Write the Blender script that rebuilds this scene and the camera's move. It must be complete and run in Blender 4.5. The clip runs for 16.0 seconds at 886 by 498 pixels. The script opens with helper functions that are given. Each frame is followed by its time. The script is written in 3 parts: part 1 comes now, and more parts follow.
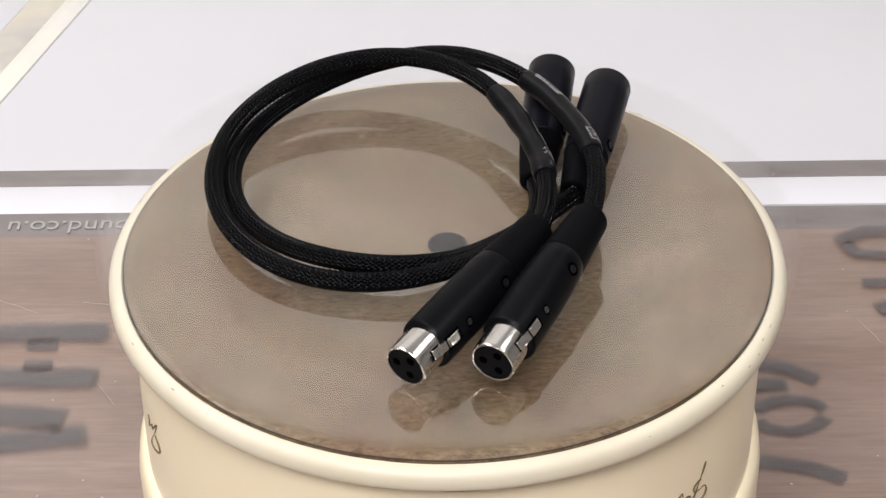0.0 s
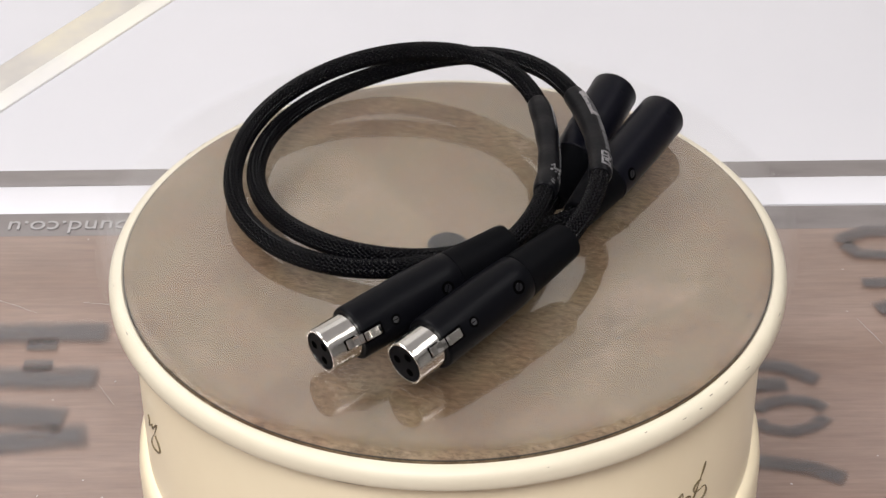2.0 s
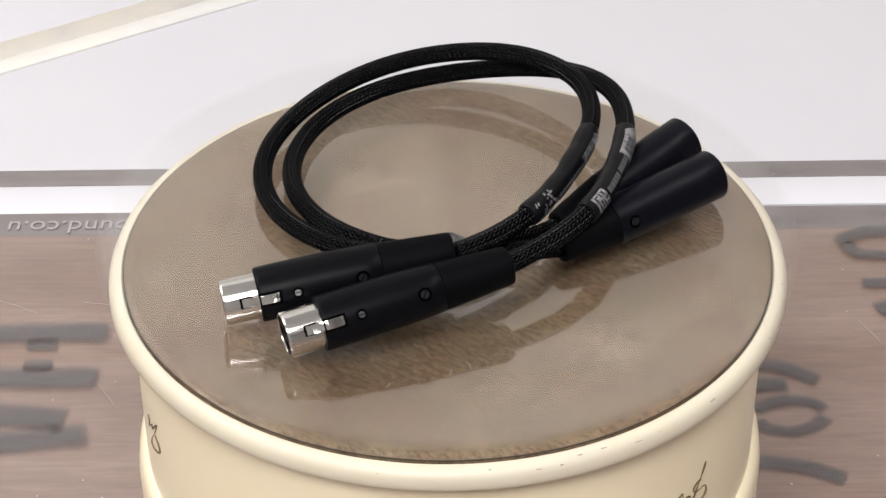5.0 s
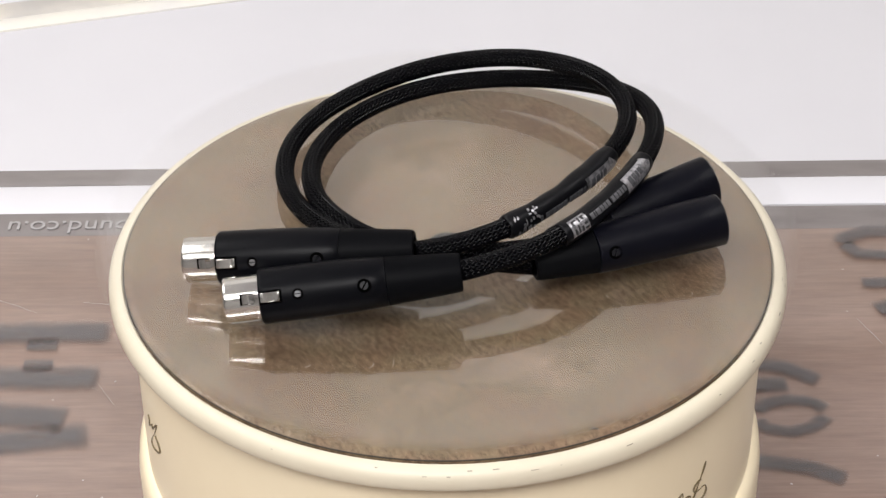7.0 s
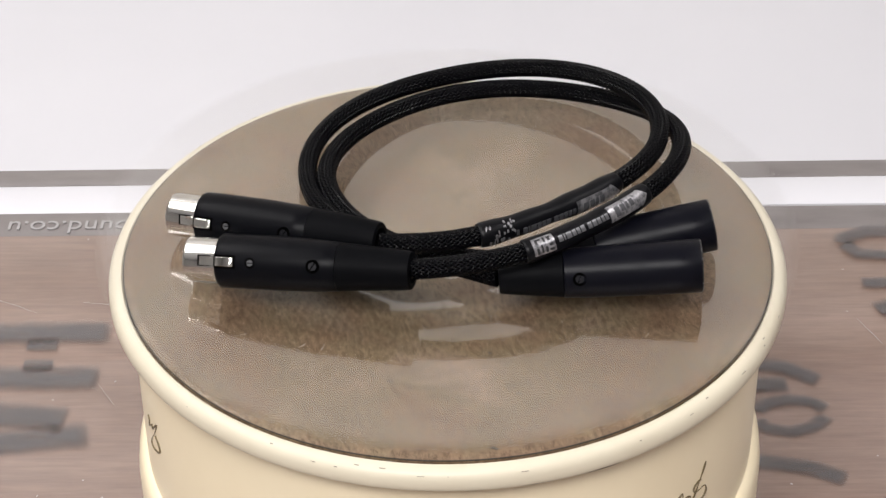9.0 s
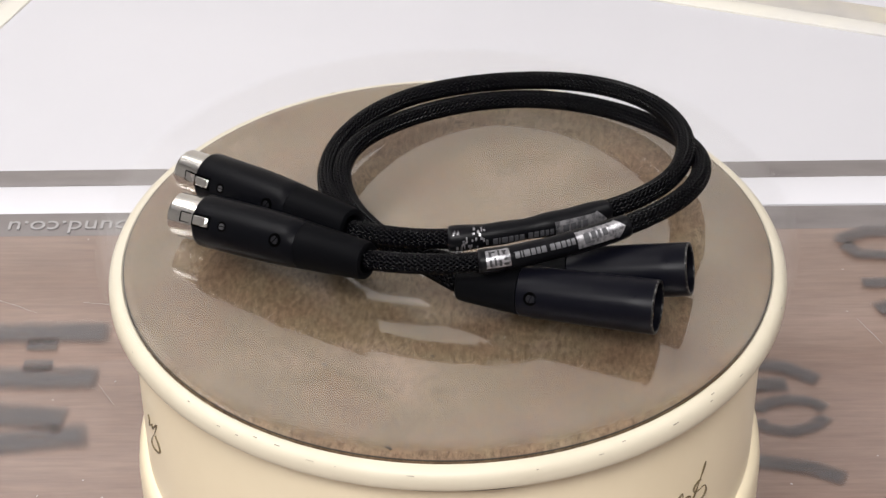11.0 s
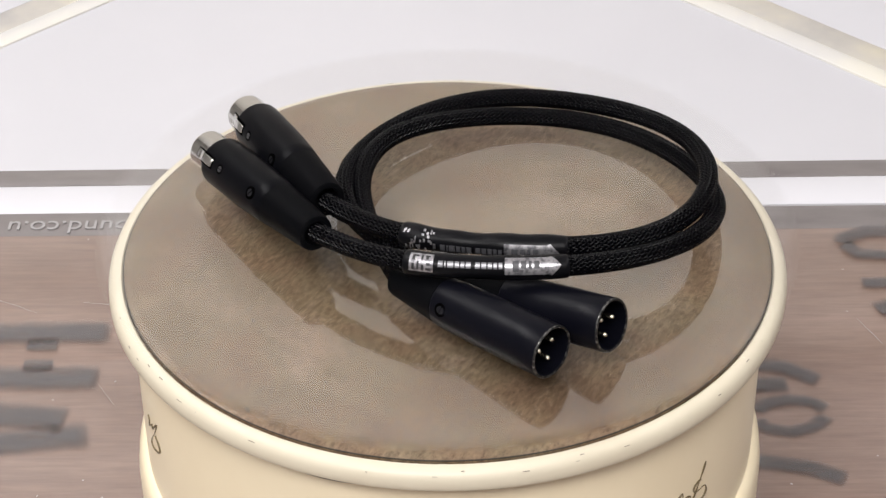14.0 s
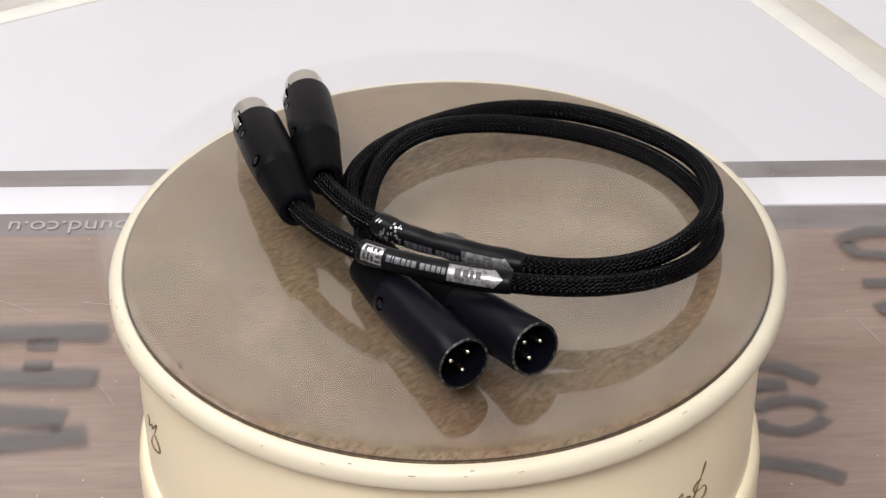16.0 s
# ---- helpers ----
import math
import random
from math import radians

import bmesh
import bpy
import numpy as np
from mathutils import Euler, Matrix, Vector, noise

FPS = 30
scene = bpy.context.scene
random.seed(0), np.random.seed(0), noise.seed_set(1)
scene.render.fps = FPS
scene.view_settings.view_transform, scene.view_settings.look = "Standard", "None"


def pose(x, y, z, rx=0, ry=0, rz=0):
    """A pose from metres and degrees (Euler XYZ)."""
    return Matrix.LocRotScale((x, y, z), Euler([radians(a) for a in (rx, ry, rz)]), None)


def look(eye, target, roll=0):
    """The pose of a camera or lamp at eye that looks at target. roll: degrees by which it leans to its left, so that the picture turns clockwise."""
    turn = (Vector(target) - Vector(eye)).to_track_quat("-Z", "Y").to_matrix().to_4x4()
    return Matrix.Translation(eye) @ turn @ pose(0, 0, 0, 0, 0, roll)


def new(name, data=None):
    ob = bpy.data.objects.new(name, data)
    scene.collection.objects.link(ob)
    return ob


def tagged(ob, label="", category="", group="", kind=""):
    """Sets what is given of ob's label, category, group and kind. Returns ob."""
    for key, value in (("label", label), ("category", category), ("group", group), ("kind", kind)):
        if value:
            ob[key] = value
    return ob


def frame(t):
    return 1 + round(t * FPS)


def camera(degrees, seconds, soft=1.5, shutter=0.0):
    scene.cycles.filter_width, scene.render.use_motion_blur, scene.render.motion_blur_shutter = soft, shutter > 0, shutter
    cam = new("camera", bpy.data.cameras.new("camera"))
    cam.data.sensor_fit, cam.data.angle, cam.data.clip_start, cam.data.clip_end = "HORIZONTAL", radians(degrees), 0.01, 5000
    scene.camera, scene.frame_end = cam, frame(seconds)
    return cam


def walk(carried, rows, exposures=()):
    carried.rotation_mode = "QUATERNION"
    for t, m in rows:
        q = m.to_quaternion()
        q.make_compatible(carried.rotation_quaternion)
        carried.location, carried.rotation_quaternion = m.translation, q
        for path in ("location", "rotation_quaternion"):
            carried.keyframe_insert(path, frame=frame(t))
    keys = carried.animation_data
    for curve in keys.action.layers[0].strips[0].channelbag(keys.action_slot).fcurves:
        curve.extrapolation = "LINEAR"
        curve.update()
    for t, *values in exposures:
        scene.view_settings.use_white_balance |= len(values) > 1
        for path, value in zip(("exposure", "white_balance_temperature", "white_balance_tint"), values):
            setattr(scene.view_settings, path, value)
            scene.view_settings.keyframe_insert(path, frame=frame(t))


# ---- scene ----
cam = camera(25.054, 16.0, soft=1.45)
CAM = pose(0, -0.72535, 0.51309, 90 - 35.39975, 0, 0.15628) @ pose(0, 0, 0, 0, 0, -0.66057)
walk(cam, [(0.0, CAM), (16.0, CAM)])
RATE = -8.55          # degrees a second of the turning top

# ---- light: a white room with unseen lamps added under its ceiling ----
scene.view_settings.exposure = 0.0
world = bpy.data.worlds.new("room_air")
world.use_nodes = True
world.node_tree.nodes["Background"].inputs[0].default_value = (0.9, 0.92, 1.0, 1)
world.node_tree.nodes["Background"].inputs[1].default_value = 0.3
scene.world = world


def area(name, at, target, sx, sy, watts, colour=(1, 0.975, 0.965)):
    d = bpy.data.lights.new(name, "AREA")
    d.shape, d.size, d.size_y, d.energy, d.color = "RECTANGLE", sx, sy, watts, colour
    ob = new(name, d)
    ob.matrix_world = look(at, target)
    return ob


# added, unseen lamps; the last two brighten the north wall
for _x, _y, _tx, _ty, _tz, _sx, _sy, _w in ((-1.5, 0.3, -1.5, 0.3, 0, 1.0, 1.6, 44), (1.5, 0.0, 1.5, 0.0, 0, 0.8, 1.6, 21), (-0.4, -1.9, -0.4, -1.7, 0, 1.8, 1.0, 103),
                                             (-1.6, 2.0, -0.8, 3.3, 0.9, 1.0, 1.2, 17), (1.6, 2.0, 0.8, 3.3, 0.9, 1.0, 1.2, 15)):
    area("added_light", (_x, _y, 2.13), (_tx, _ty, _tz), _sx, _sy, _w)
# wide unseen lamp, added for the sheen on disc and table; shines mostly downwards
area("added_light", (-1.2, 2.3, 2.12), (-1.2, 2.3, 0), 3.8, 2.2, 12, (1, 0.97, 0.935)).data.spread = radians(140)


# ---- materials ----
def material(name, base=(0.5, 0.5, 0.5), rough=0.5, metal=0.0, coat=0.0, coat_rough=0.05, spec=0.5):
    m = bpy.data.materials.new(name)
    m.use_nodes = True
    b = m.node_tree.nodes["Principled BSDF"]
    b.inputs["Base Color"].default_value = (*base, 1)
    b.inputs["Roughness"].default_value = rough
    b.inputs["Metallic"].default_value = metal
    b.inputs["Coat Weight"].default_value = coat
    b.inputs["Coat Roughness"].default_value = coat_rough
    b.inputs["Specular IOR Level"].default_value = spec
    return m


def nodes(m):
    return m.node_tree.nodes, m.node_tree.links, m.node_tree.nodes["Principled BSDF"]


def noise_tex(m, scale, detail=6, rough=0.6, stretch=(1, 1, 1), coords="Object"):
    n, l, b = nodes(m)
    tc, mp, t = n.new("ShaderNodeTexCoord"), n.new("ShaderNodeMapping"), n.new("ShaderNodeTexNoise")
    mp.inputs["Scale"].default_value = stretch
    t.inputs["Scale"].default_value, t.inputs["Detail"].default_value, t.inputs["Roughness"].default_value = scale, detail, rough
    l.new(tc.outputs[coords], mp.inputs[0])
    l.new(mp.outputs[0], t.inputs["Vector"])
    return t


def ramp(m, fac, stops):
    n, l, b = nodes(m)
    r = n.new("ShaderNodeValToRGB")
    while len(r.color_ramp.elements) < len(stops):
        r.color_ramp.elements.new(0.5)
    for e, (at, c) in zip(r.color_ramp.elements, stops):
        e.position, e.color = at, (*c, 1) if len(c) == 3 else c
    l.new(fac, r.inputs[0])
    return r.outputs[0]


def mix(m, fac, a, b_, kind="MIX"):
    n, l, b = nodes(m)
    x = n.new("ShaderNodeMix")
    x.data_type, x.blend_type = "RGBA", kind
    for socket, v in ((x.inputs[0], fac), (x.inputs[6], a), (x.inputs[7], b_)):
        if isinstance(v, (int, float)):
            socket.default_value = v
        elif isinstance(v, tuple):
            socket.default_value = (*v, 1)
        else:
            l.new(v, socket)
    return x.outputs[2]


def bump(m, height, strength, distance=0.001):
    n, l, b = nodes(m)
    u = n.new("ShaderNodeBump")
    u.inputs["Strength"].default_value, u.inputs["Distance"].default_value = strength, distance
    l.new(height, u.inputs["Height"])
    l.new(u.outputs[0], b.inputs["Normal"])
    return u


def paint(m, colour):
    n, l, b = nodes(m)
    l.new(colour, b.inputs["Base Color"])


def gloss(m, value):
    n, l, b = nodes(m)
    l.new(value, b.inputs["Roughness"])


# cream enamel, slightly yellowed and scuffed
M_CREAM = material("cream_enamel", rough=0.5, coat=0.12, coat_rough=0.25)
_t = noise_tex(M_CREAM, 14, 5)
_f = noise_tex(M_CREAM, 260, 3)
_c = ramp(M_CREAM, _t.outputs[0], [(0.3, (0.59, 0.53, 0.41)), (0.7, (0.635, 0.585, 0.465))])
_s = ramp(M_CREAM, noise_tex(M_CREAM, 55, 9, 0.75, (1, 1, 2.5)).outputs[0], [(0.70, (0, 0, 0)), (0.76, (1, 1, 1))])
paint(M_CREAM, mix(M_CREAM, mix(M_CREAM, 0.5, (0, 0, 0), _s), _c, (0.42, 0.36, 0.26)))
bump(M_CREAM, _f.outputs[0], 0.04, 0.0004)
gloss(M_CREAM, ramp(M_CREAM, _t.outputs[0], [(0.3, (0.46,) * 3), (0.7, (0.60,) * 3)]))

M_DRUM = material("yellowed_enamel", rough=0.42, coat=0.25, coat_rough=0.18)
_t = noise_tex(M_DRUM, 9, 6)
_c = ramp(M_DRUM, _t.outputs[0], [(0.3, (0.80, 0.69, 0.49)), (0.7, (0.85, 0.75, 0.55))])
_s = ramp(M_DRUM, noise_tex(M_DRUM, 48, 9, 0.75, (1, 1, 0.4)).outputs[0], [(0.70, (0, 0, 0)), (0.78, (1, 1, 1))])
paint(M_DRUM, mix(M_DRUM, mix(M_DRUM, 0.35, (0, 0, 0), _s), _c, (0.48, 0.40, 0.27)))
bump(M_DRUM, noise_tex(M_DRUM, 240, 3).outputs[0], 0.04, 0.0004)

# brown pressed-fibre board, lacquered, with stains and fibres
M_BOARD = material("fibre_board", rough=0.55, coat=0.8, coat_rough=0.24, spec=0.2)
M_BOARD.node_tree.nodes["Principled BSDF"].inputs["Coat IOR"].default_value = 1.55
_a = noise_tex(M_BOARD, 16, 7, 0.65)
_b = noise_tex(M_BOARD, 210, 9, 0.8, (1, 2.2, 1))
_d = noise_tex(M_BOARD, 480, 4, 0.7)
_h = noise_tex(M_BOARD, 38, 10, 0.8)
_c = ramp(M_BOARD, _a.outputs[0], [(0.34, (0.132, 0.085, 0.053)), (0.46, (0.160, 0.113, 0.071)), (0.54, (0.155, 0.119, 0.074)), (0.66, (0.215, 0.161, 0.115))])
_e = ramp(M_BOARD, _b.outputs[0], [(0.36, (0.52, 0.46, 0.42)), (0.5, (1.0, 0.98, 0.96)), (0.64, (1.4, 1.36, 1.33))])
_g = ramp(M_BOARD, _d.outputs[0], [(0.3, (0.88, 0.87, 0.86)), (0.7, (1.08, 1.08, 1.08))])
_k = ramp(M_BOARD, _h.outputs[0], [(0.30, (0.55, 0.48, 0.44)), (0.46, (1, 1, 1)), (0.68, (1.28, 1.22, 1.19))])
_m = mix(M_BOARD, 1.0, mix(M_BOARD, 1.0, _c, _e, "MULTIPLY"), _g, "MULTIPLY")
paint(M_BOARD, mix(M_BOARD, 0.7, _m, mix(M_BOARD, 1.0, _m, _k, "MULTIPLY")))



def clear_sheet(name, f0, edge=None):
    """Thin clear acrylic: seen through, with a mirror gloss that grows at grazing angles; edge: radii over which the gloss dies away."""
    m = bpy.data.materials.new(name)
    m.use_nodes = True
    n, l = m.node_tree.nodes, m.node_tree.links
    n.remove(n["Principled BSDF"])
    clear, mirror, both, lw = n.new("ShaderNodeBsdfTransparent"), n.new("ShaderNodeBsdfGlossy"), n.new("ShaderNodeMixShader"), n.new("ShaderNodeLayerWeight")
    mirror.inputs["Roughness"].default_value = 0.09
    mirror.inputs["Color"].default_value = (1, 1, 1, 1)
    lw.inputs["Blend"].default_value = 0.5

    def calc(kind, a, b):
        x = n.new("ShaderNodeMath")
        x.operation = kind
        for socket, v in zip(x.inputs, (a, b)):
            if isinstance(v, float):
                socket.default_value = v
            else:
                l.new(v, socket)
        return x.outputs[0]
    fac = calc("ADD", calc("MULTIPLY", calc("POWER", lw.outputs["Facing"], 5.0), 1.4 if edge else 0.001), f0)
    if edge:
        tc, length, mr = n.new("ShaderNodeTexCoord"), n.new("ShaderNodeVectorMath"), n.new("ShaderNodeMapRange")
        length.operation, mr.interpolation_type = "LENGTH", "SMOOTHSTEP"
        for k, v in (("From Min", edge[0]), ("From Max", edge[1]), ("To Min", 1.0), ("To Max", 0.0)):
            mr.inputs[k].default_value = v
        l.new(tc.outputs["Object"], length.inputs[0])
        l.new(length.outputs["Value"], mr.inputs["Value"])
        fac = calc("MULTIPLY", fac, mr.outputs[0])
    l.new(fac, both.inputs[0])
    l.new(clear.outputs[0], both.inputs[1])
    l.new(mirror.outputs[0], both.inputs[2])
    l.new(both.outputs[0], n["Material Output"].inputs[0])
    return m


# sheen masked by radius in the material so the disc's edge shows no outline
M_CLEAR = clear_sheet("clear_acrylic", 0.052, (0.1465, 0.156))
M_FILM = clear_sheet("clear_film", 0.0005)

M_BRAID = material("black_braid", (0.0008, 0.0008, 0.0014), 0.10, spec=0.11)
M_CORE = material("black_core", (0.001, 0.001, 0.001), 0.8, spec=0.0)
M_SHRINK = material("black_heat_shrink", (0.003, 0.003, 0.004), 0.36, spec=0.13)
bump(M_SHRINK, noise_tex(M_SHRINK, 160, 4).outputs[0], 0.35, 0.0006)
M_SILK = material("silver_print", (0.62, 0.61, 0.62), 0.3, metal=0.8)
_t = noise_tex(M_SILK, 420, 4)
paint(M_SILK, ramp(M_SILK, _t.outputs[0], [(0.36, (0.15, 0.15, 0.16)), (0.56, (0.46, 0.45, 0.47))]))
M_WORD = material("worn_silver_print", (0.16, 0.16, 0.17), 0.3, metal=0.6)
M_GREYINK = material("worn_ink", (0.05, 0.05, 0.055), 0.5)
M_DIM = material("dim_print", (0.05, 0.05, 0.055), 0.4)
M_INK = material("black_ink", (0.02, 0.02, 0.022), 0.5)
M_RUBBER = material("black_rubber", (0.0024, 0.0025, 0.0032), 0.5, spec=0.032)
_t = noise_tex(M_RUBBER, 900, 3)
bump(M_RUBBER, _t.outputs[0], 0.12, 0.0002)
gloss(M_RUBBER, ramp(M_RUBBER, noise_tex(M_RUBBER, 60, 5).outputs[0], [(0.3, (0.42,) * 3), (0.7, (0.58,) * 3)]))
M_BODY = material("black_coated_metal", (0.0026, 0.0027, 0.0038), 0.36, spec=0.065)
_t = noise_tex(M_BODY, 1100, 3)
bump(M_BODY, _t.outputs[0], 0.15, 0.0002)
gloss(M_BODY, ramp(M_BODY, noise_tex(M_BODY, 70, 5).outputs[0], [(0.3, (0.30,) * 3), (0.7, (0.44,) * 3)]))
M_PLUG = material("black_plug_coating", (0.0028, 0.0029, 0.0054), 0.34, spec=0.1)
bump(M_PLUG, noise_tex(M_PLUG, 1100, 3).outputs[0], 0.15, 0.0002)
gloss(M_PLUG, ramp(M_PLUG, noise_tex(M_PLUG, 110, 7, 0.75).outputs[0], [(0.3, (0.26,) * 3), (0.7, (0.42,) * 3)]))
M_SCREW = material("black_screw", (0.008, 0.008, 0.010), 0.35, spec=0.3)
M_NICKEL = material("nickel", (0.66, 0.645, 0.61), 0.2, metal=1.0)
gloss(M_NICKEL, ramp(M_NICKEL, noise_tex(M_NICKEL, 240, 4).outputs[0], [(0.3, (0.11,) * 3), (0.7, (0.20,) * 3)]))
M_DULL = material("dull_steel_screw", (0.22, 0.22, 0.23), 0.3, metal=1.0)
M_GOLD = material("gilt_pin", (0.80, 0.75, 0.60), 0.22, metal=1.0)
M_INSERT = material("black_insert", (0.004, 0.004, 0.005), 0.5, spec=0.05)
M_DARKLINE = material("dark_gap", (0.03, 0.025, 0.02), 0.8)
M_PAD = material("black_felt_pad", (0.012, 0.011, 0.011), 0.9, spec=0.05)
M_FLECK = material("dark_fleck", (0.06, 0.05, 0.04), 0.6)
M_CHIP = material("chipped_enamel", (0.19, 0.165, 0.13), 0.6)
M_SCRATCH = material("pale_scratch", (0.42, 0.39, 0.36), 0.6)
M_DUST = material("pale_dust", (0.36, 0.33, 0.32), 0.7)
M_SCRIPT = material("bronze_script", (0.13, 0.095, 0.04), 0.5)

# old crate wood under a clear glossy sheet
M_WOOD = material("crate_wood", rough=0.5, coat=1.0, coat_rough=0.03)
M_WOOD.node_tree.nodes["Principled BSDF"].inputs["Coat IOR"].default_value = 1.9
_a = noise_tex(M_WOOD, 5, 5, 0.6, (1, 3, 1))
_b = noise_tex(M_WOOD, 26, 8, 0.7, (1, 14, 1))
_c = ramp(M_WOOD, _a.outputs[0], [(0.3, (0.160, 0.099, 0.074)), (0.7, (0.258, 0.182, 0.152))])
_e = ramp(M_WOOD, _b.outputs[0], [(0.3, (0.80, 0.78, 0.76)), (0.68, (1.12, 1.10, 1.08))])
paint(M_WOOD, mix(M_WOOD, 1.0, _c, _e, "MULTIPLY"))
M_STENCIL = material("stencil_paint", (0.045, 0.045, 0.05), 0.55, coat=0.85, coat_rough=0.035)
_t = noise_tex(M_STENCIL, 90, 6, 0.7, (1, 4, 1))
paint(M_STENCIL, ramp(M_STENCIL, _t.outputs[0], [(0.3, (0.052, 0.051, 0.060)), (0.72, (0.098, 0.089, 0.090))]))
M_STENCIL.node_tree.nodes["Principled BSDF"].inputs["Coat IOR"].default_value = 1.9
M_STENCIL.node_tree.nodes["Principled BSDF"].inputs["Coat Weight"].default_value = 1.0
_n, _l, _b = nodes(M_STENCIL)
_at = _n.new("ShaderNodeAttribute")
_at.attribute_name = "cover"
_w = ramp(M_STENCIL, noise_tex(M_STENCIL, 45, 8, 0.75, (1, 5, 1)).outputs[0], [(0.33, (0.35,) * 3), (0.5, (0.78,) * 3)])
_mul = _n.new("ShaderNodeMath")
_mul.operation = "MULTIPLY"
_l.new(_at.outputs["Fac"], _mul.inputs[0])
_l.new(_w, _mul.inputs[1])
_l.new(_mul.outputs[0], _b.inputs["Alpha"])
M_GREYTRIM = material("grey_trim", (0.16, 0.145, 0.145), 0.4, coat=0.85, coat_rough=0.035)
paint(M_GREYTRIM, ramp(M_GREYTRIM, noise_tex(M_GREYTRIM, 12, 6, 0.6, (1, 4, 1)).outputs[0], [(0.3, (0.12, 0.105, 0.105)), (0.7, (0.19, 0.17, 0.165))]))
M_LETTER = material("pale_lettering", (0.32, 0.31, 0.31), 0.5, coat=0.85, coat_rough=0.035)
M_WHITE = material("white_laminate", (0.82, 0.81, 0.82), 0.4)
paint(M_WHITE, ramp(M_WHITE, noise_tex(M_WHITE, 3, 4).outputs[0], [(0.3, (0.586, 0.582, 0.614)), (0.7, (0.618, 0.613, 0.644))]))
M_WALL = material("unseen_wall_white", (0.8, 0.79, 0.79), 0.8)
paint(M_WALL, ramp(M_WALL, noise_tex(M_WALL, 2, 4).outputs[0], [(0.3, (0.78, 0.745, 0.70)), (0.7, (0.83, 0.79, 0.74))]))
# for the unseen side and south walls, kept dark to cut bounced light
M_GREYWALL = material("unseen_wall_grey", (0.3, 0.29, 0.28), 0.8)
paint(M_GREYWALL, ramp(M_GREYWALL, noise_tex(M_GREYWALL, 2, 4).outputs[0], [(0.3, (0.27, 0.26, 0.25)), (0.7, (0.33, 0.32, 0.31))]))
M_CEILING = material("unseen_ceiling_white", (0.5, 0.49, 0.48), 0.85)
paint(M_CEILING, ramp(M_CEILING, noise_tex(M_CEILING, 3, 5).outputs[0], [(0.3, (0.78, 0.775, 0.775)), (0.7, (0.82, 0.815, 0.81))]))
M_STRIP = material("satin_metal_strip", (0.6, 0.58, 0.54), 0.3, metal=0.55)
paint(M_STRIP, ramp(M_STRIP, noise_tex(M_STRIP, 7, 4).outputs[0], [(0.32, (0.56, 0.55, 0.55)), (0.5, (0.74, 0.71, 0.66)), (0.68, (0.88, 0.83, 0.68))]))


# cream colour that stands in for the glare beside the metal strips
M_GLARE = material("glare_cream", (0.8, 0.78, 0.7), 0.22, coat=0.6, coat_rough=0.08)
paint(M_GLARE, ramp(M_GLARE, noise_tex(M_GLARE, 5, 4).outputs[0], [(0.36, (0.67, 0.66, 0.66)), (0.62, (0.80, 0.77, 0.68))]))


# ---- mesh helpers ----
def mesh_of(name, verts, faces, mat, smooth=True):
    me = bpy.data.meshes.new(name)
    me.from_pydata([tuple(v) for v in verts], [], faces)
    me.materials.append(mat)
    if smooth:
        me.polygons.foreach_set("use_smooth", [True] * len(me.polygons))
        me.set_sharp_from_angle(angle=radians(40))
    me.update()
    return me


def part(name, data, parent=None, label="", m=None):
    ob = new(name, data)
    if parent is not None:
        ob.parent = parent
    if m is not None:
        ob.matrix_basis = m
    return tagged(ob, label)


def bm_mesh(name, bm, mat, smooth=True):
    me = bpy.data.meshes.new(name)
    bmesh.ops.recalc_face_normals(bm, faces=bm.faces)
    bm.to_mesh(me)
    bm.free()
    me.materials.append(mat)
    if smooth:
        me.polygons.foreach_set("use_smooth", [True] * len(me.polygons))
        me.set_sharp_from_angle(angle=radians(35))
    return me


def lathe(name, profile, mat, segs=48, closed=False, smooth=True):
    """Turns (radius, height) points about z; ends on the axis are closed by a fan."""
    verts, faces, rings = [], [], []
    for r, z in profile:
        if r < 1e-7:
            rings.append([len(verts)])
            verts.append((0, 0, z))
        else:
            rings.append(list(range(len(verts), len(verts) + segs)))
            verts += [(r * math.cos(2 * math.pi * i / segs), r * math.sin(2 * math.pi * i / segs), z) for i in range(segs)]
    pairs = list(zip(rings, rings[1:])) + ([(rings[-1], rings[0])] if closed else [])
    for a, b in pairs:
        for i in range(segs):
            j = (i + 1) % segs
            if len(a) == 1 and len(b) == 1:
                continue
            if len(a) == 1:
                faces.append((a[0], b[j], b[i]))
            elif len(b) == 1:
                faces.append((a[i], a[j], b[0]))
            else:
                faces.append((a[i], a[j], b[j], b[i]))
    # outward faces: the sign of the enclosed volume tells which way they run
    volume = 0.0
    for f in faces:
        a = Vector(verts[f[0]])
        for p, q in zip(f[1:], f[2:]):
            volume += a.dot(Vector(verts[p]).cross(Vector(verts[q])))
    if volume < 0:
        faces = [f[::-1] for f in faces]
    return mesh_of(name, verts, faces, mat, smooth)


def box(name, size, mat, bevel=0.0, at=(0, 0, 0), segs=2):
    bm = bmesh.new()
    bmesh.ops.create_cube(bm, size=1.0, matrix=Matrix.Translation(at) @ Matrix.Diagonal((*size, 1)))
    if bevel:
        bmesh.ops.bevel(bm, geom=bm.edges[:], offset=bevel, segments=segs, affect="EDGES", profile=0.5)
    return bm_mesh(name, bm, mat)


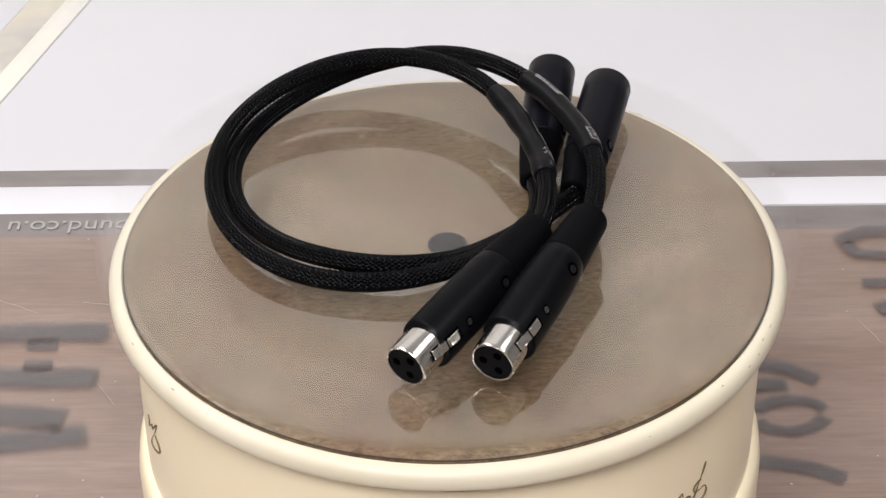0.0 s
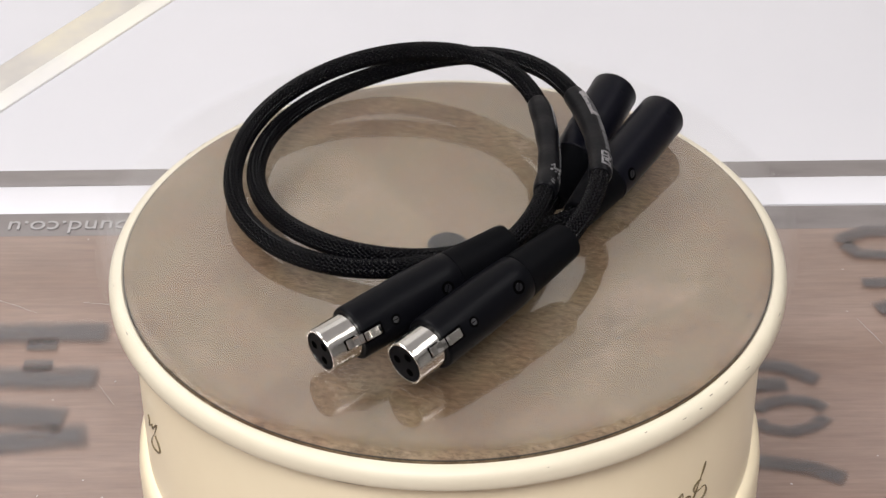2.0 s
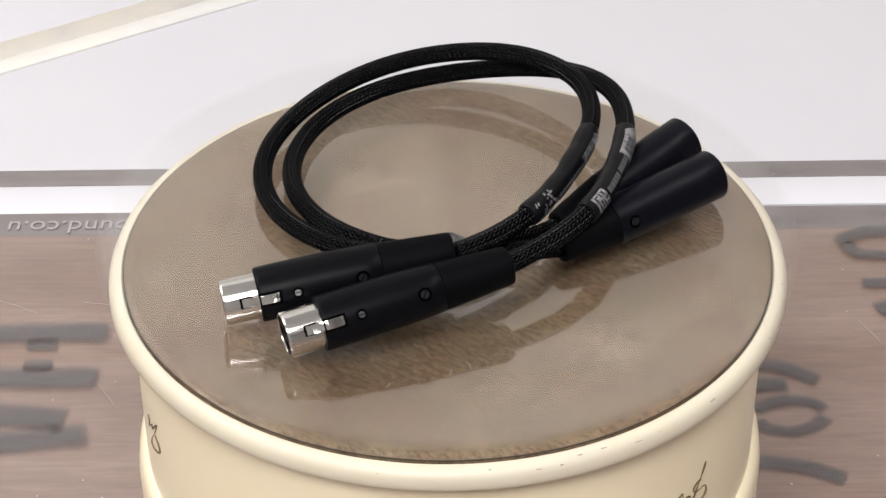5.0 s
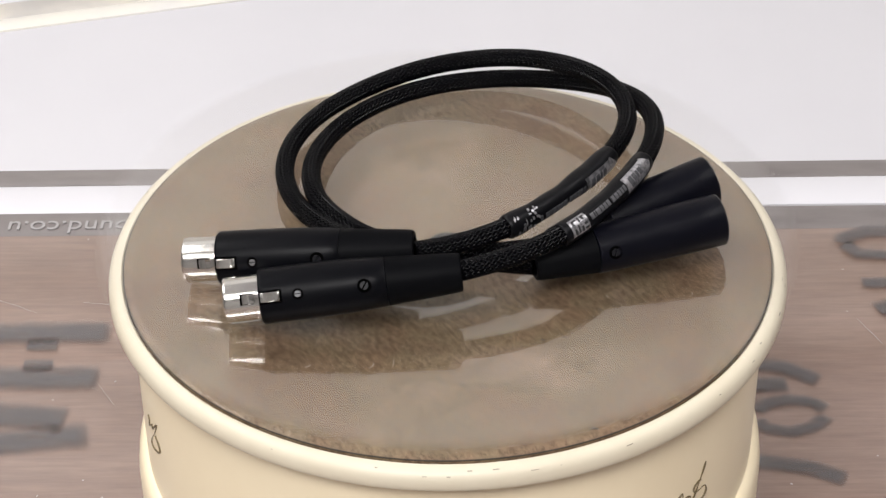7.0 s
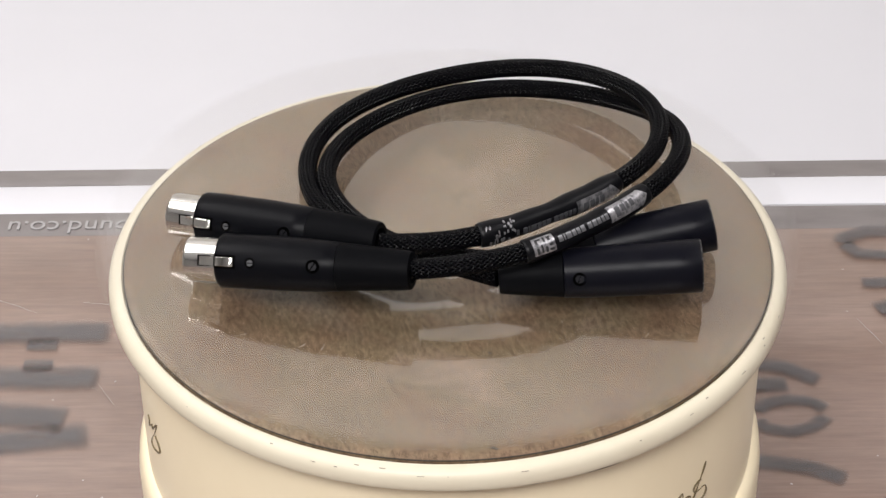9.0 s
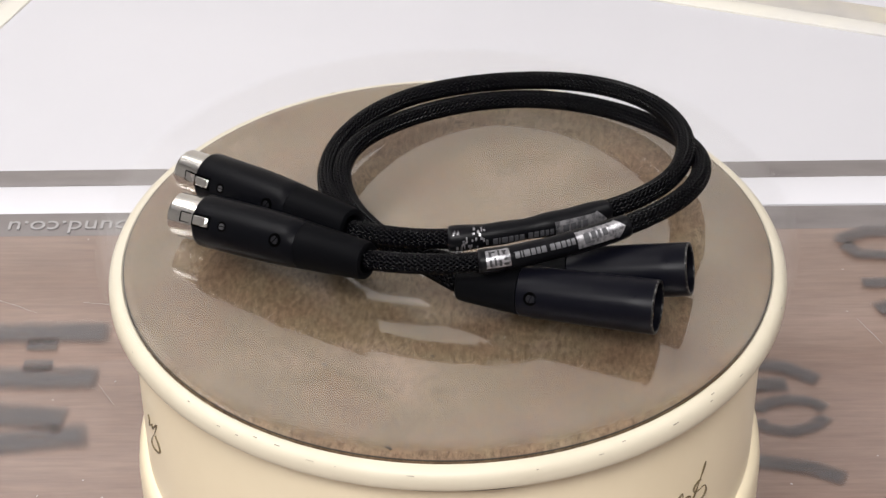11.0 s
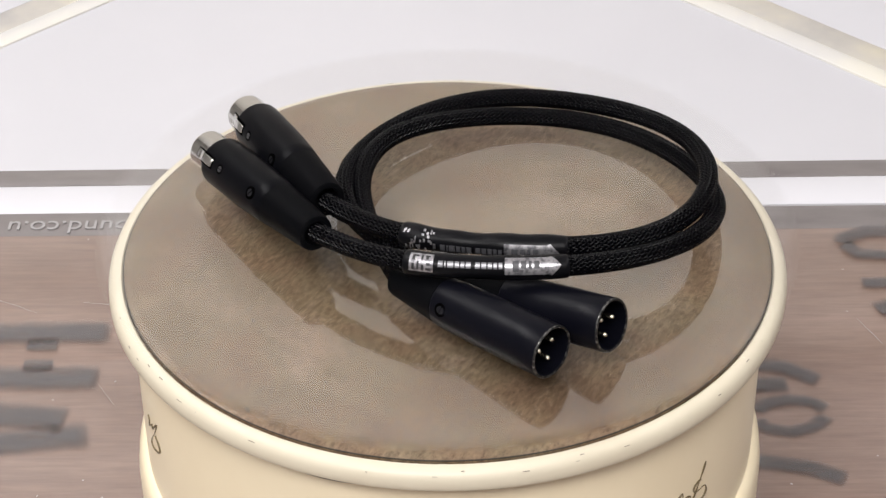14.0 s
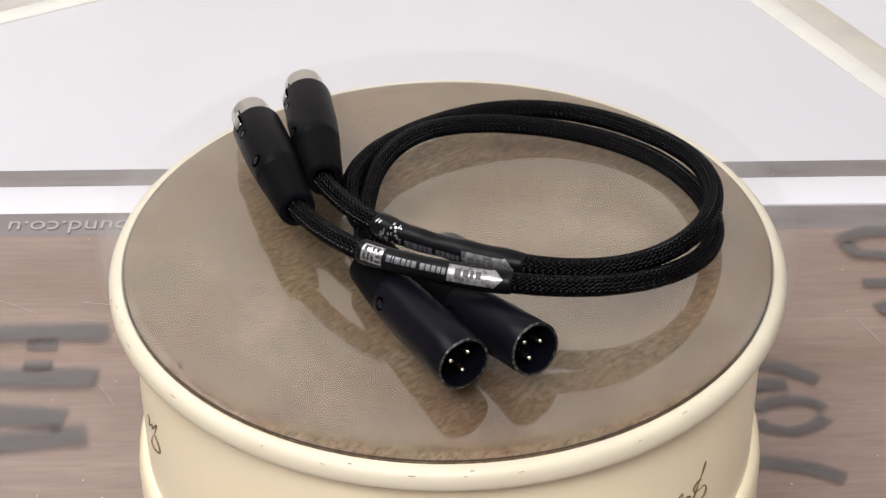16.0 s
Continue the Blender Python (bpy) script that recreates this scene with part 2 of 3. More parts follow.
def spline(ctrl, count):
    """A clamped cubic B-spline through the place of its control points, evenly sampled by length."""
    c = np.array(ctrl, float)
    k = len(c)
    kn = np.concatenate([[0] * 3, np.linspace(0, 1, k - 2), [1] * 3])

    def at(u):
        u = np.clip(u, 0, 1 - 1e-9)
        n = [((kn[i] <= u) & (u < kn[i + 1])).astype(float) for i in range(len(kn) - 1)]
        for d in range(1, 4):
            n = [(0 if kn[i + d] == kn[i] else (u - kn[i]) / (kn[i + d] - kn[i]) * n[i])
                 + (0 if kn[i + d + 1] == kn[i + 1] else (kn[i + d + 1] - u) / (kn[i + d + 1] - kn[i + 1]) * n[i + 1])
                 for i in range(len(kn) - 1 - d)]
        return np.stack(n, 1) @ c
    fine = at(np.linspace(0, 1, 3000))
    s = np.concatenate([[0], np.cumsum(np.linalg.norm(np.diff(fine, axis=0), axis=1))])
    even = np.linspace(0, s[-1], count)
    return np.stack([np.interp(even, s, fine[:, i]) for i in range(3)], 1), s[-1]


def frames_along(p):
    """Tangents and two normals, turning as little as can be; the first normal starts upwards."""
    t = np.gradient(p, axis=0)
    t /= np.linalg.norm(t, axis=1)[:, None]
    n = np.zeros_like(p)
    v = np.array([0, 0, 1.0])
    for i in range(len(p)):
        v = v - t[i] * (v @ t[i])
        v /= np.linalg.norm(v)
        n[i] = v
    return t, n, np.cross(t, n)


def tube(name, p, radius, mat, segs=14):
    t, n, b = frames_along(p)
    a = np.linspace(0, 2 * math.pi, segs, endpoint=False)
    r = np.broadcast_to(np.asarray(radius, float), (len(p),))
    v = p[:, None] + r[:, None, None] * (np.cos(a)[None, :, None] * n[:, None] + np.sin(a)[None, :, None] * b[:, None])
    verts = v.reshape(-1, 3)
    faces = [(i * segs + j, i * segs + (j + 1) % segs, (i + 1) * segs + (j + 1) % segs, (i + 1) * segs + j)
             for i in range(len(p) - 1) for j in range(segs)]
    faces += [tuple(range(segs))[::-1], tuple((len(p) - 1) * segs + j for j in range(segs))]
    return mesh_of(name, verts, faces, mat)


def stroke(name, pts, width, mat, up=(0, 0, 1), thick=0.0006):
    """A flat brush stroke of that width along points, lifted along up."""
    p = [Vector(q) for q in pts]
    width = np.broadcast_to(np.asarray(width, float), (len(p),))
    up = Vector(up)
    bm = bmesh.new()
    rows = []
    for i, q in enumerate(p):
        d = (p[min(i + 1, len(p) - 1)] - p[max(i - 1, 0)]).normalized()
        s = d.cross(up).normalized() * float(width[i]) / 2
        rows.append([bm.verts.new(q + s), bm.verts.new(q + s + up * thick), bm.verts.new(q - s + up * thick), bm.verts.new(q - s)])
    for a, b in zip(rows, rows[1:]):
        for i in range(4):
            bm.faces.new((a[i], a[(i + 1) % 4], b[(i + 1) % 4], b[i]))
    bm.faces.new(rows[0]), bm.faces.new(rows[-1][::-1])
    return bm_mesh(name, bm, mat, False)


def soft_stroke(name, pts, width, mat):
    """A brushed paint mark: solid along its middle, thinning out at its sides and ends."""
    p = [Vector(q) for q in pts]
    bm = bmesh.new()
    layer = bm.verts.layers.float.new("cover")
    rows = []
    for i, q in enumerate(p):
        d = (p[min(i + 1, len(p) - 1)] - p[max(i - 1, 0)]).normalized()
        s = Vector((d.y, -d.x, 0)) * float(width[i])
        row = []
        for off, c in ((-0.78, 0.0), (-0.34, 0.92), (0.0, 1.0), (0.34, 0.92), (0.78, 0.0)):
            v = bm.verts.new(q + s * off)
            v[layer] = c * min(1.0, i / 1.5, (len(p) - 1 - i) / 1.5)
            row.append(v)
        rows.append(row)
    for a, b in zip(rows, rows[1:]):
        for i in range(4):
            bm.faces.new((a[i], a[i + 1], b[i + 1], b[i]))
    return bm_mesh(name, bm, mat, False)


def axis_frame(a, b, face=None):
    """A frame at a with z running to b and x turned towards the point face."""
    a, b = Vector(a), Vector(b)
    z = (b - a).normalized()
    x = (Vector(face) - a) if face is not None else Vector((0, 0, 1))
    x = (x - z * x.dot(z)).normalized()
    y = z.cross(x)
    return Matrix(((x.x, y.x, z.x, a.x), (x.y, y.y, z.y, a.y), (x.z, y.z, z.z, a.z), (0, 0, 0, 1)))


# ---- setting ----
TABLE = -0.16
FLOOR = -0.42


def room():
    tagged(part("floor", box("floor", (7, 7, 0.1), M_WHITE, at=(0, 0, FLOOR - 0.55))), "plain white floor of the room", "floor", kind="structure")
    # unseen walls and ceiling, added to shape bounced light and reflections
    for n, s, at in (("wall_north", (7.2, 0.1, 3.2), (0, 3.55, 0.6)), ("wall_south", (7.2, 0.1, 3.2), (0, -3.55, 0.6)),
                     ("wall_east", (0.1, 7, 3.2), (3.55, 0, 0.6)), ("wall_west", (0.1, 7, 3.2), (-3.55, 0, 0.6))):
        tagged(part(n, box(n, s, M_WALL if n == "wall_north" else M_GREYWALL, at=at)), "unseen white painted wall, added to reflect in the clear disc" if n == "wall_north" else "unseen grey wall, added to hold down bounced light", "wall", kind="structure")
    tagged(part("ceiling", box("ceiling", (7.2, 7.2, 0.1), M_CEILING, at=(0, 0, 2.25))), "unseen white ceiling, added for its bounce and reflection", "ceiling", kind="structure")


def table():
    t = tagged(new("display_table"), "low table of dark stencilled crate wood under a glossy clear sheet", "table")
    w = 2.0
    y = -1.0
    widths = [0.1665, 0.214, 0.19, 0.205, 0.185, 0.28]
    widths.append(0.2385 + 1.0 - sum(widths))
    for i, d in enumerate(widths):
        part("plank", box("plank", (w, d - 0.0006, 0.03), M_WOOD, 0.0008, at=(0, 0, 0)), t, m=pose(0.03 * math.sin(i * 5), y + d / 2, TABLE - 0.015))
        y += d
    part("edge_strip", box("edge_strip", (w, 0.0242, 0.03), M_GREYTRIM, 0.0006), t, "dark grey edge strip with pale lettering", pose(0, 0.2508, TABLE - 0.0148))
    part("white_band", box("white_band", (w, 0.0298, 0.03), M_WHITE, 0.0008), t, "white band", pose(0, 0.2781, TABLE - 0.0146, 0, 0, 0.3))
    part("outer_strip", box("outer_strip", (w, 0.018, 0.03), M_GREYTRIM, 0.0008), t, "grey outer edge", pose(0, 0.3022, TABLE - 0.0146, 0, 0, 0.3))
    for x in (-0.9, 0.9):
        for yy in (-0.9, 0.25):
            part("leg", box("leg", (0.07, 0.07, 0.70), M_WOOD, 0.004), t, m=pose(x, yy, TABLE - 0.0305 - 0.35))
    table_wear(t)


def table_wear(table_root):
    """Pale dust and scratches on the clear sheet over the boards."""
    r = random.Random(21)
    for i in range(30):
        x = r.choice((-1, 1)) * r.uniform(0.165, 0.27)
        y, w, a = r.uniform(-0.02, 0.235), r.uniform(0.0007, 0.0013), r.uniform(0, math.pi)
        d = Vector((math.cos(a), math.sin(a), 0)) * w / 2
        c = Vector((x, y, TABLE + 0.0009))
        part("dust", stroke("dust", [c - d, c, c + d], r.uniform(0.0005, 0.0009), M_DUST, thick=0.0001), table_root)
    for x0, y0, x1, y1 in ((0.244, 0.236, 0.262, 0.226), (-0.262, 0.180, -0.230, 0.163), (-0.205, 0.172, -0.190, 0.170), (-0.186, 0.098, -0.176, 0.082), (0.226, 0.150, 0.236, 0.128)):
        p = [Vector((x0 + (x1 - x0) * k / 6, y0 + (y1 - y0) * k / 6 + 0.0004 * math.sin(k * 2.1), TABLE + 0.0009)) for k in range(7)]
        part("scratch", stroke("scratch", p, 0.00025, M_DUST, thick=0.0001), table_root)


def stencil():
    """Old stencilled shipping marks on the wood, each stroke flush on the boards."""
    z = TABLE + 0.0012
    marks = [([(-0.262, 0.144), (-0.185, 0.145)], 0.0150), ([(-0.231, 0.1338), (-0.213, 0.1338)], 0.0080),
             ([(-0.262, 0.105), (-0.186, 0.105)], 0.0150), ([(-0.230, 0.1158), (-0.213, 0.1158)], 0.0080),
             ([(-0.262, 0.077), (-0.225, 0.074), (-0.199, 0.070)], 0.0150), ([(-0.262, 0.046), (-0.231, 0.052), (-0.185, 0.059)], 0.0150),
             ([(0.272, 0.234), (0.245, 0.234), (0.232, 0.228), (0.230, 0.222)], 0.009), ([(0.230, 0.222), (0.238, 0.212), (0.270, 0.209)], 0.008),
             ([(0.272, 0.184), (0.250, 0.184), (0.234, 0.183)], 0.008), ([(0.272, 0.166), (0.254, 0.163), (0.238, 0.157)], 0.011),
             ([(0.155, 0.112), (0.178, 0.109), (0.197, 0.096)], 0.009), ([(0.150, 0.093), (0.180, 0.094)], 0.010),
             ([(0.160, 0.071), (0.166, 0.078), (0.178, 0.081), (0.190, 0.079), (0.197, 0.072)], 0.007),
             ([(0.197, 0.068), (0.188, 0.059), (0.176, 0.055), (0.164, 0.058), (0.159, 0.065)], 0.007),
             ([(0.150, 0.034), (0.166, 0.031), (0.182, 0.027), (0.199, 0.018)], 0.009)]
    rng = np.random.default_rng(3)
    root = tagged(new("stencil_mark"), "faded dark grey stencil marks painted on the crate wood", "stencil mark")
    for p, w in marks:
        q = np.array(p)
        at = np.linspace(0, 1, 24)
        q = np.stack([np.interp(at, np.linspace(0, 1, len(q)), q[:, i]) for i in range(2)], 1)
        part("stroke", soft_stroke("stroke", [(x, y, z) for x, y in q], w * (1 + rng.normal(0, 0.03, 24)), M_STENCIL), root)
    # pale letters on the edge strip, read from the far side
    strip = tagged(new("strip_lettering"), "pale worn lettering on the grey edge strip", "lettering")
    text = bpy.data.curves.new("lettering", "FONT")
    text.body, text.size, text.extrude, text.space_character = "sound.co.u", 0.0182, 0.0003, 1.02
    tmp = new("tmp", text)
    me = bpy.data.meshes.new_from_object(tmp.evaluated_get(bpy.context.evaluated_depsgraph_get()))
    bpy.data.objects.remove(tmp)
    me.materials.clear()
    me.materials.append(M_LETTER)
    part("letters", me, strip, m=pose(-0.1803, 0.2530, TABLE + 0.0008, 0, 0, 180))


def platform():
    """A white square panel edged with metal strips, that turns beyond the table."""
    root = tagged(new("display_platform"), "large white square platform edged with satin metal strips, turning", "platform")
    d = [0.4596, 0.5343, 0.62, 0.62]
    c = [(d[0], -d[3]), (d[0], d[1]), (-d[2], d[1]), (-d[2], -d[3])]
    bm = bmesh.new()
    for z in (FLOOR - 0.03, FLOOR + 0.02):
        for x, y in c:
            bm.verts.new((x, y, z))
    v = list(bm.verts)
    bm.faces.new(v[3::-1]), bm.faces.new(v[4:8])
    for i in range(4):
        bm.faces.new((v[i], v[(i + 1) % 4], v[4 + (i + 1) % 4], v[4 + i]))
    part("panel_top", bm_mesh("panel_top", bm, M_WHITE, False), root)
    w = 0.036
    part("metal_strip", box("metal_strip", (w, d[1] + d[3] + w, 0.05), M_STRIP, 0.002), root, m=pose(d[0] + w / 2 + 0.0005, (d[1] - d[3] + w) / 2, FLOOR - 0.005))
    part("metal_strip", box("metal_strip", (d[0] + d[2], w, 0.05), M_STRIP, 0.002), root, m=pose((d[0] - d[2]) / 2, d[1] + w / 2 + 0.0005, FLOOR - 0.005))
    # bright bands painted as glare along the inner side of the strips
    glare_w = 0.022
    part("glare_band", box("glare_band", (glare_w, d[1] + d[3] - glare_w, 0.004), M_GLARE, 0.0012), root, "cream band painted as glare beside the strip", pose(d[0] - glare_w / 2, (d[1] - d[3] - glare_w) / 2, FLOOR + 0.0203))
    part("glare_band", box("glare_band", (d[0] + d[2], glare_w, 0.004), M_GLARE, 0.0012), root, "cream band painted as glare beside the strip", pose((d[0] - d[2]) / 2, d[1] - glare_w / 2, FLOOR + 0.0203))
    part("outer_panel", box("outer_panel", (0.9, 2.6, 0.05), M_WHITE, 0.001), root, m=pose(d[0] + w + 0.451, 0.2, FLOOR - 0.006))
    part("outer_panel", box("outer_panel", (1.6, 0.9, 0.05), M_WHITE, 0.001), root, m=pose(d[0] + w - 0.8, d[1] + w + 0.4515, FLOOR - 0.006))
    part("pedestal", box("pedestal", (0.5, 0.5, 0.455), M_WHITE, 0.004), root, m=pose(0, 0, FLOOR - 0.2725))
    return root


# ---- the drum ----
SCRIPT = [[(-159.3, -55.0), (-157.6, -54.0), (-160.4, -64.4), (-155.6, -52.2), (-157.5, -61.3), (-152.5, -45.3), (-155.5, -59.1), (-159.3, -68.6), (-158.2, -71.6), (-153.3, -66.7), (-152.6, -62.3), (-155.2, -59.1)],
          [(-47.9, -59.4), (-46.9, -55.5), (-46.1, -57.1), (-46.6, -62.0), (-45.2, -59.7), (-44.2, -62.0)],
          [(-40.4, -48.2), (-41.3, -54.7), (-42.7, -61.4), (-43.5, -64.5)],
          [(-41.4, -56.5), (-43.2, -56.3), (-43.8, -60.1), (-42.4, -62.7), (-40.5, -61.2), (-39.4, -63.2), (-39.5, -67.5), (-41.0, -68.8)]]


def drum():
    root = tagged(new("display_drum"), "round cream enamelled drum with a beaded base", "drum")
    part("body", lathe("body", [(0.0, -0.0128), (0.136, -0.0128), (0.1405, -0.016), (0.1418, -0.03), (0.1418, -0.0975), (0.0, -0.0975)], M_DRUM, 160), root)
    part("base_bead", lathe("base_bead", [(0.0, -0.0977), (0.1424, -0.0977), (0.1445, -0.0990), (0.1460, -0.102), (0.1468, -0.108), (0.1468, TABLE + 0.004), (0.1455, TABLE + 0.0002), (0.0, TABLE + 0.0002)], M_DRUM, 160), root, "cream bead round the base")
    for line in SCRIPT:
        pts = [Vector((0.14195 * math.cos(radians(a)), 0.14195 * math.sin(radians(a)), z / 1000)) for a, z in line]
        fine = spline([tuple(q) for q in pts], 8 * len(pts))[0] if len(pts) > 3 else np.array(pts)
        fine = fine / np.linalg.norm(fine[:, :2], axis=1)[:, None] * np.array([0.14195, 0.14195, 0]) + fine * np.array([0, 0, 1.0])
        w = 0.00035 + 0.00018 * np.sin(np.linspace(0, 9, len(fine)))
        part("script_stroke", tube("script_stroke", fine, w, M_SCRIPT, 6), root, "bronze hand-script stroke")
    return root


def turning_top():
    root = tagged(new("turntable_top"), "cream enamelled ring round a brown fibre board, turning slowly", "turntable")
    part("rim", lathe("rim", [(0.1436, -0.0105), (0.1436, -0.0036), (0.1438, -0.0026), (0.1446, -0.0019), (0.1460, -0.0019), (0.1480, -0.0027), (0.1495, -0.0042), (0.1503, -0.0060),
                              (0.1505, -0.0084), (0.1504, -0.0102), (0.1500, -0.0110), (0.1492, -0.0114), (0.1400, -0.0116)], M_CREAM, 192, closed=True), root, "cream rolled rim with small chips")
    gap = lathe("gap", [(0.0, -0.0122), (0.1484, -0.0122), (0.1486, -0.0118), (0.0, -0.0118)], M_DARKLINE, 192)
    for v in gap.vertices:
        a, q = math.atan2(v.co.y, v.co.x), math.hypot(v.co.x, v.co.y)
        if q > 0.1:
            wob = 1 + (0.00035 * math.sin(3 * a + 1) + 0.00025 * math.sin(11 * a) + 0.0002 * math.sin(29 * a + 2)) / 0.149
            v.co.x, v.co.y = v.co.x * wob, v.co.y * wob
    part("gap", gap, root, "dark uneven gap under the rim")
    part("board", lathe("board", [(0.0, -0.0114), (0.1433, -0.0114), (0.1433, -0.0017)] + [(0.1431 - 0.006 * u / 6, -0.0010 * (1 - u / 6) ** 2) for u in range(7)] + [(0.0, 0.0)], M_BOARD, 160), root, "brown stained fibre board")
    ring = [(0.14335 + 0.00025 * math.cos(a), -0.0013 + 0.00025 * math.sin(a)) for a in np.linspace(0, 2 * math.pi, 8, endpoint=False)]
    part("joint", lathe("joint", ring, M_DARKLINE, 192, closed=True), root, "dark joint between board and rim")
    part("centre_pad", lathe("centre_pad", [(0.0, 0.0), (0.0088, 0.0), (0.0088, 0.0006), (0.0, 0.001)], M_PAD, 40), root, "dark centre pad")
    return root


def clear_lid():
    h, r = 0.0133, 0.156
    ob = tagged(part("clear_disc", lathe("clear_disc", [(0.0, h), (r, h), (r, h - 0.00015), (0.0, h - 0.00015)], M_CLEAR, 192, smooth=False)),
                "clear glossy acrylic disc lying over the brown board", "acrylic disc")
    skirt = part("skirt", lathe("skirt", [(0.1400, h - 0.0002), (0.1402, h - 0.0002), (0.1402, 0.0002), (0.1400, 0.0002)], M_FILM, 192, closed=True, smooth=False), ob, "thin clear film skirt")
    ob.visible_shadow = skirt.visible_shadow = False
    return ob


def specks(top, lid):
    """Dark flecks on the board, pale scratches on the clear disc and chips on the rim."""
    r = random.Random(11)
    marks = [(-63, -95, 3), (138, -14, 4), (108, 4, 2.5), (80, -1, 2.5), (57, 129, 1.8), (88, -45, 3.5), (-120, 40, 2), (-30, 125, 2.4), (-100, -85, 2), (20, -128, 2), (112, 62, 1.6), (-135, -20, 1.8)]
    for x, y, w in marks:
        p = [(x / 1000 + 0.0005 * w * (i / 4 - 0.5) * r.uniform(0.6, 1.2), y / 1000 + 0.0006 * w * (i / 4 - 0.5), 0.00005) for i in range(5)]
        part("fleck", stroke("fleck", p, 0.0003 * w, M_FLECK, thick=0.0001), top)
    for x, y, w, a in ((80, -82, 3, 40), (73, -78, 3.5, 120), (79, -81, 2, 10), (9, 35, 1.5, 60), (83, 29, 1.5, 0), (76, -70, 4, 150), (-40, 70, 1.5, 20), (-30, -110, 2, 80), (60, -100, 2.5, 100), (-110, -50, 2, 30), (100, 60, 2, 140), (-20, 20, 1.2, 70)):
        d = Vector((math.cos(radians(a)), math.sin(radians(a)), 0)) * w / 2000
        c = Vector((x / 1000, y / 1000, 0.01332))
        part("scratch", stroke("scratch", [c - d, c + d * 0.3 + Vector((d.y, -d.x, 0)) * 0.2, c + d], 0.00016, M_SCRATCH, thick=0.00004), lid)
    for i in range(46):
        a, w = r.uniform(0, 360), r.uniform(0.3, 2.2)
        rr = r.choice((0.1438, 0.1480, 0.1495))
        z = {0.1438: -0.00255, 0.1480: -0.00265, 0.1495: -0.00415}[rr]
        p = [(rr * math.cos(radians(a + k * w / 5)), rr * math.sin(radians(a + k * w / 5)), z) for k in range(4)]
        part("chip", stroke("chip", p, r.uniform(0.0002, 0.0005), M_CHIP, thick=0.0001), top)


# ---- cables ----
PATH_A = [(60.4, -29.3, 34.0), (69.6, 5.9, 36.8), (57.7, 44.1, 38.9), (36.6, 82.0, 39.3), (8.5, 107.3, 37.4), (-26.2, 114.1, 31.3), (-60.8, 103.8, 22.5), (-87.1, 78.4, 18.7),
          (-99.6, 42.0, 18.1), (-95.0, 4.3, 17.5), (-73.4, -27.4, 19.6), (-42.4, -47.4, 24.4), (-10.0, -51.5, 24.4), (21.7, -33.2, 19.4), (56.5, 8.9, 20.4)]
PATH_B = [(38.3, -38.0, 33.6), (47.3, -7.6, 32.9), (38.4, 34.0, 35.1), (21.9, 76.6, 37.2), (-5.3, 102.9, 37.1), (-42.6, 106.8, 36.5), (-79.1, 89.0, 32.1), (-103.5, 55.3, 26.1),
          (-106.3, 12.7, 22.4), (-91.1, -28.3, 21.7), (-60.3, -53.5, 19.8), (-19.3, -58.4, 20.8), (20.3, -45.4, 26.0), (43.6, -17.5, 25.2), (40.1, 28.6, 13.5)]
R_CABLE = 0.0042


def braid(name, p, length, carriers=14, pitch=0.036):
    """Two sets of flat strands wound either way round the path, passing over and under each other."""
    count = int(length / 0.00058)
    s = np.linspace(0, length, count)
    at = np.linspace(0, length, len(p))
    t, n, b = frames_along(p)
    P, T, N, B = [np.stack([np.interp(s, at, q[:, i]) for i in range(3)], 1) for q in (p, t, n, b)]
    verts, faces, base = [], [], 0
    half = 0.00056
    for way in (1, -1):
        for k in range(carriers):
            a = way * (2 * math.pi * s / pitch) + 2 * math.pi * k / carriers
            over = np.cos(carriers * 2 * math.pi * s / pitch) * way
            r = R_CABLE + 0.00030 * over
            row = []
            for off, sink in ((-1, 0.00040), (-0.5, 0.00010), (0, 0.0), (0.5, 0.00010), (1, 0.00040)):
                da = off * half / R_CABLE
                rr = r - sink
                row.append(P + rr[:, None] * (np.cos(a + da)[:, None] * N + np.sin(a + da)[:, None] * B))
            verts.append(np.stack(row, 1).reshape(-1, 3))
            i = base + 5 * np.arange(count - 1)
            for j in range(4):
                faces.append(np.stack([i + j, i + j + 1, i + j + 6, i + j + 5], 1))
            base += 5 * count
    verts, faces = np.concatenate(verts), np.concatenate(faces)
    me = bpy.data.meshes.new(name)
    me.vertices.add(len(verts))
    me.vertices.foreach_set("co", verts.ravel())
    me.loops.add(faces.size)
    me.loops.foreach_set("vertex_index", faces.ravel())
    me.polygons.add(len(faces))
    me.polygons.foreach_set("loop_start", np.arange(0, faces.size, 4))
    me.polygons.foreach_set("use_smooth", np.ones(len(faces), bool))
    me.update(calc_edges=True)
    me.materials.append(M_BRAID)
    return me


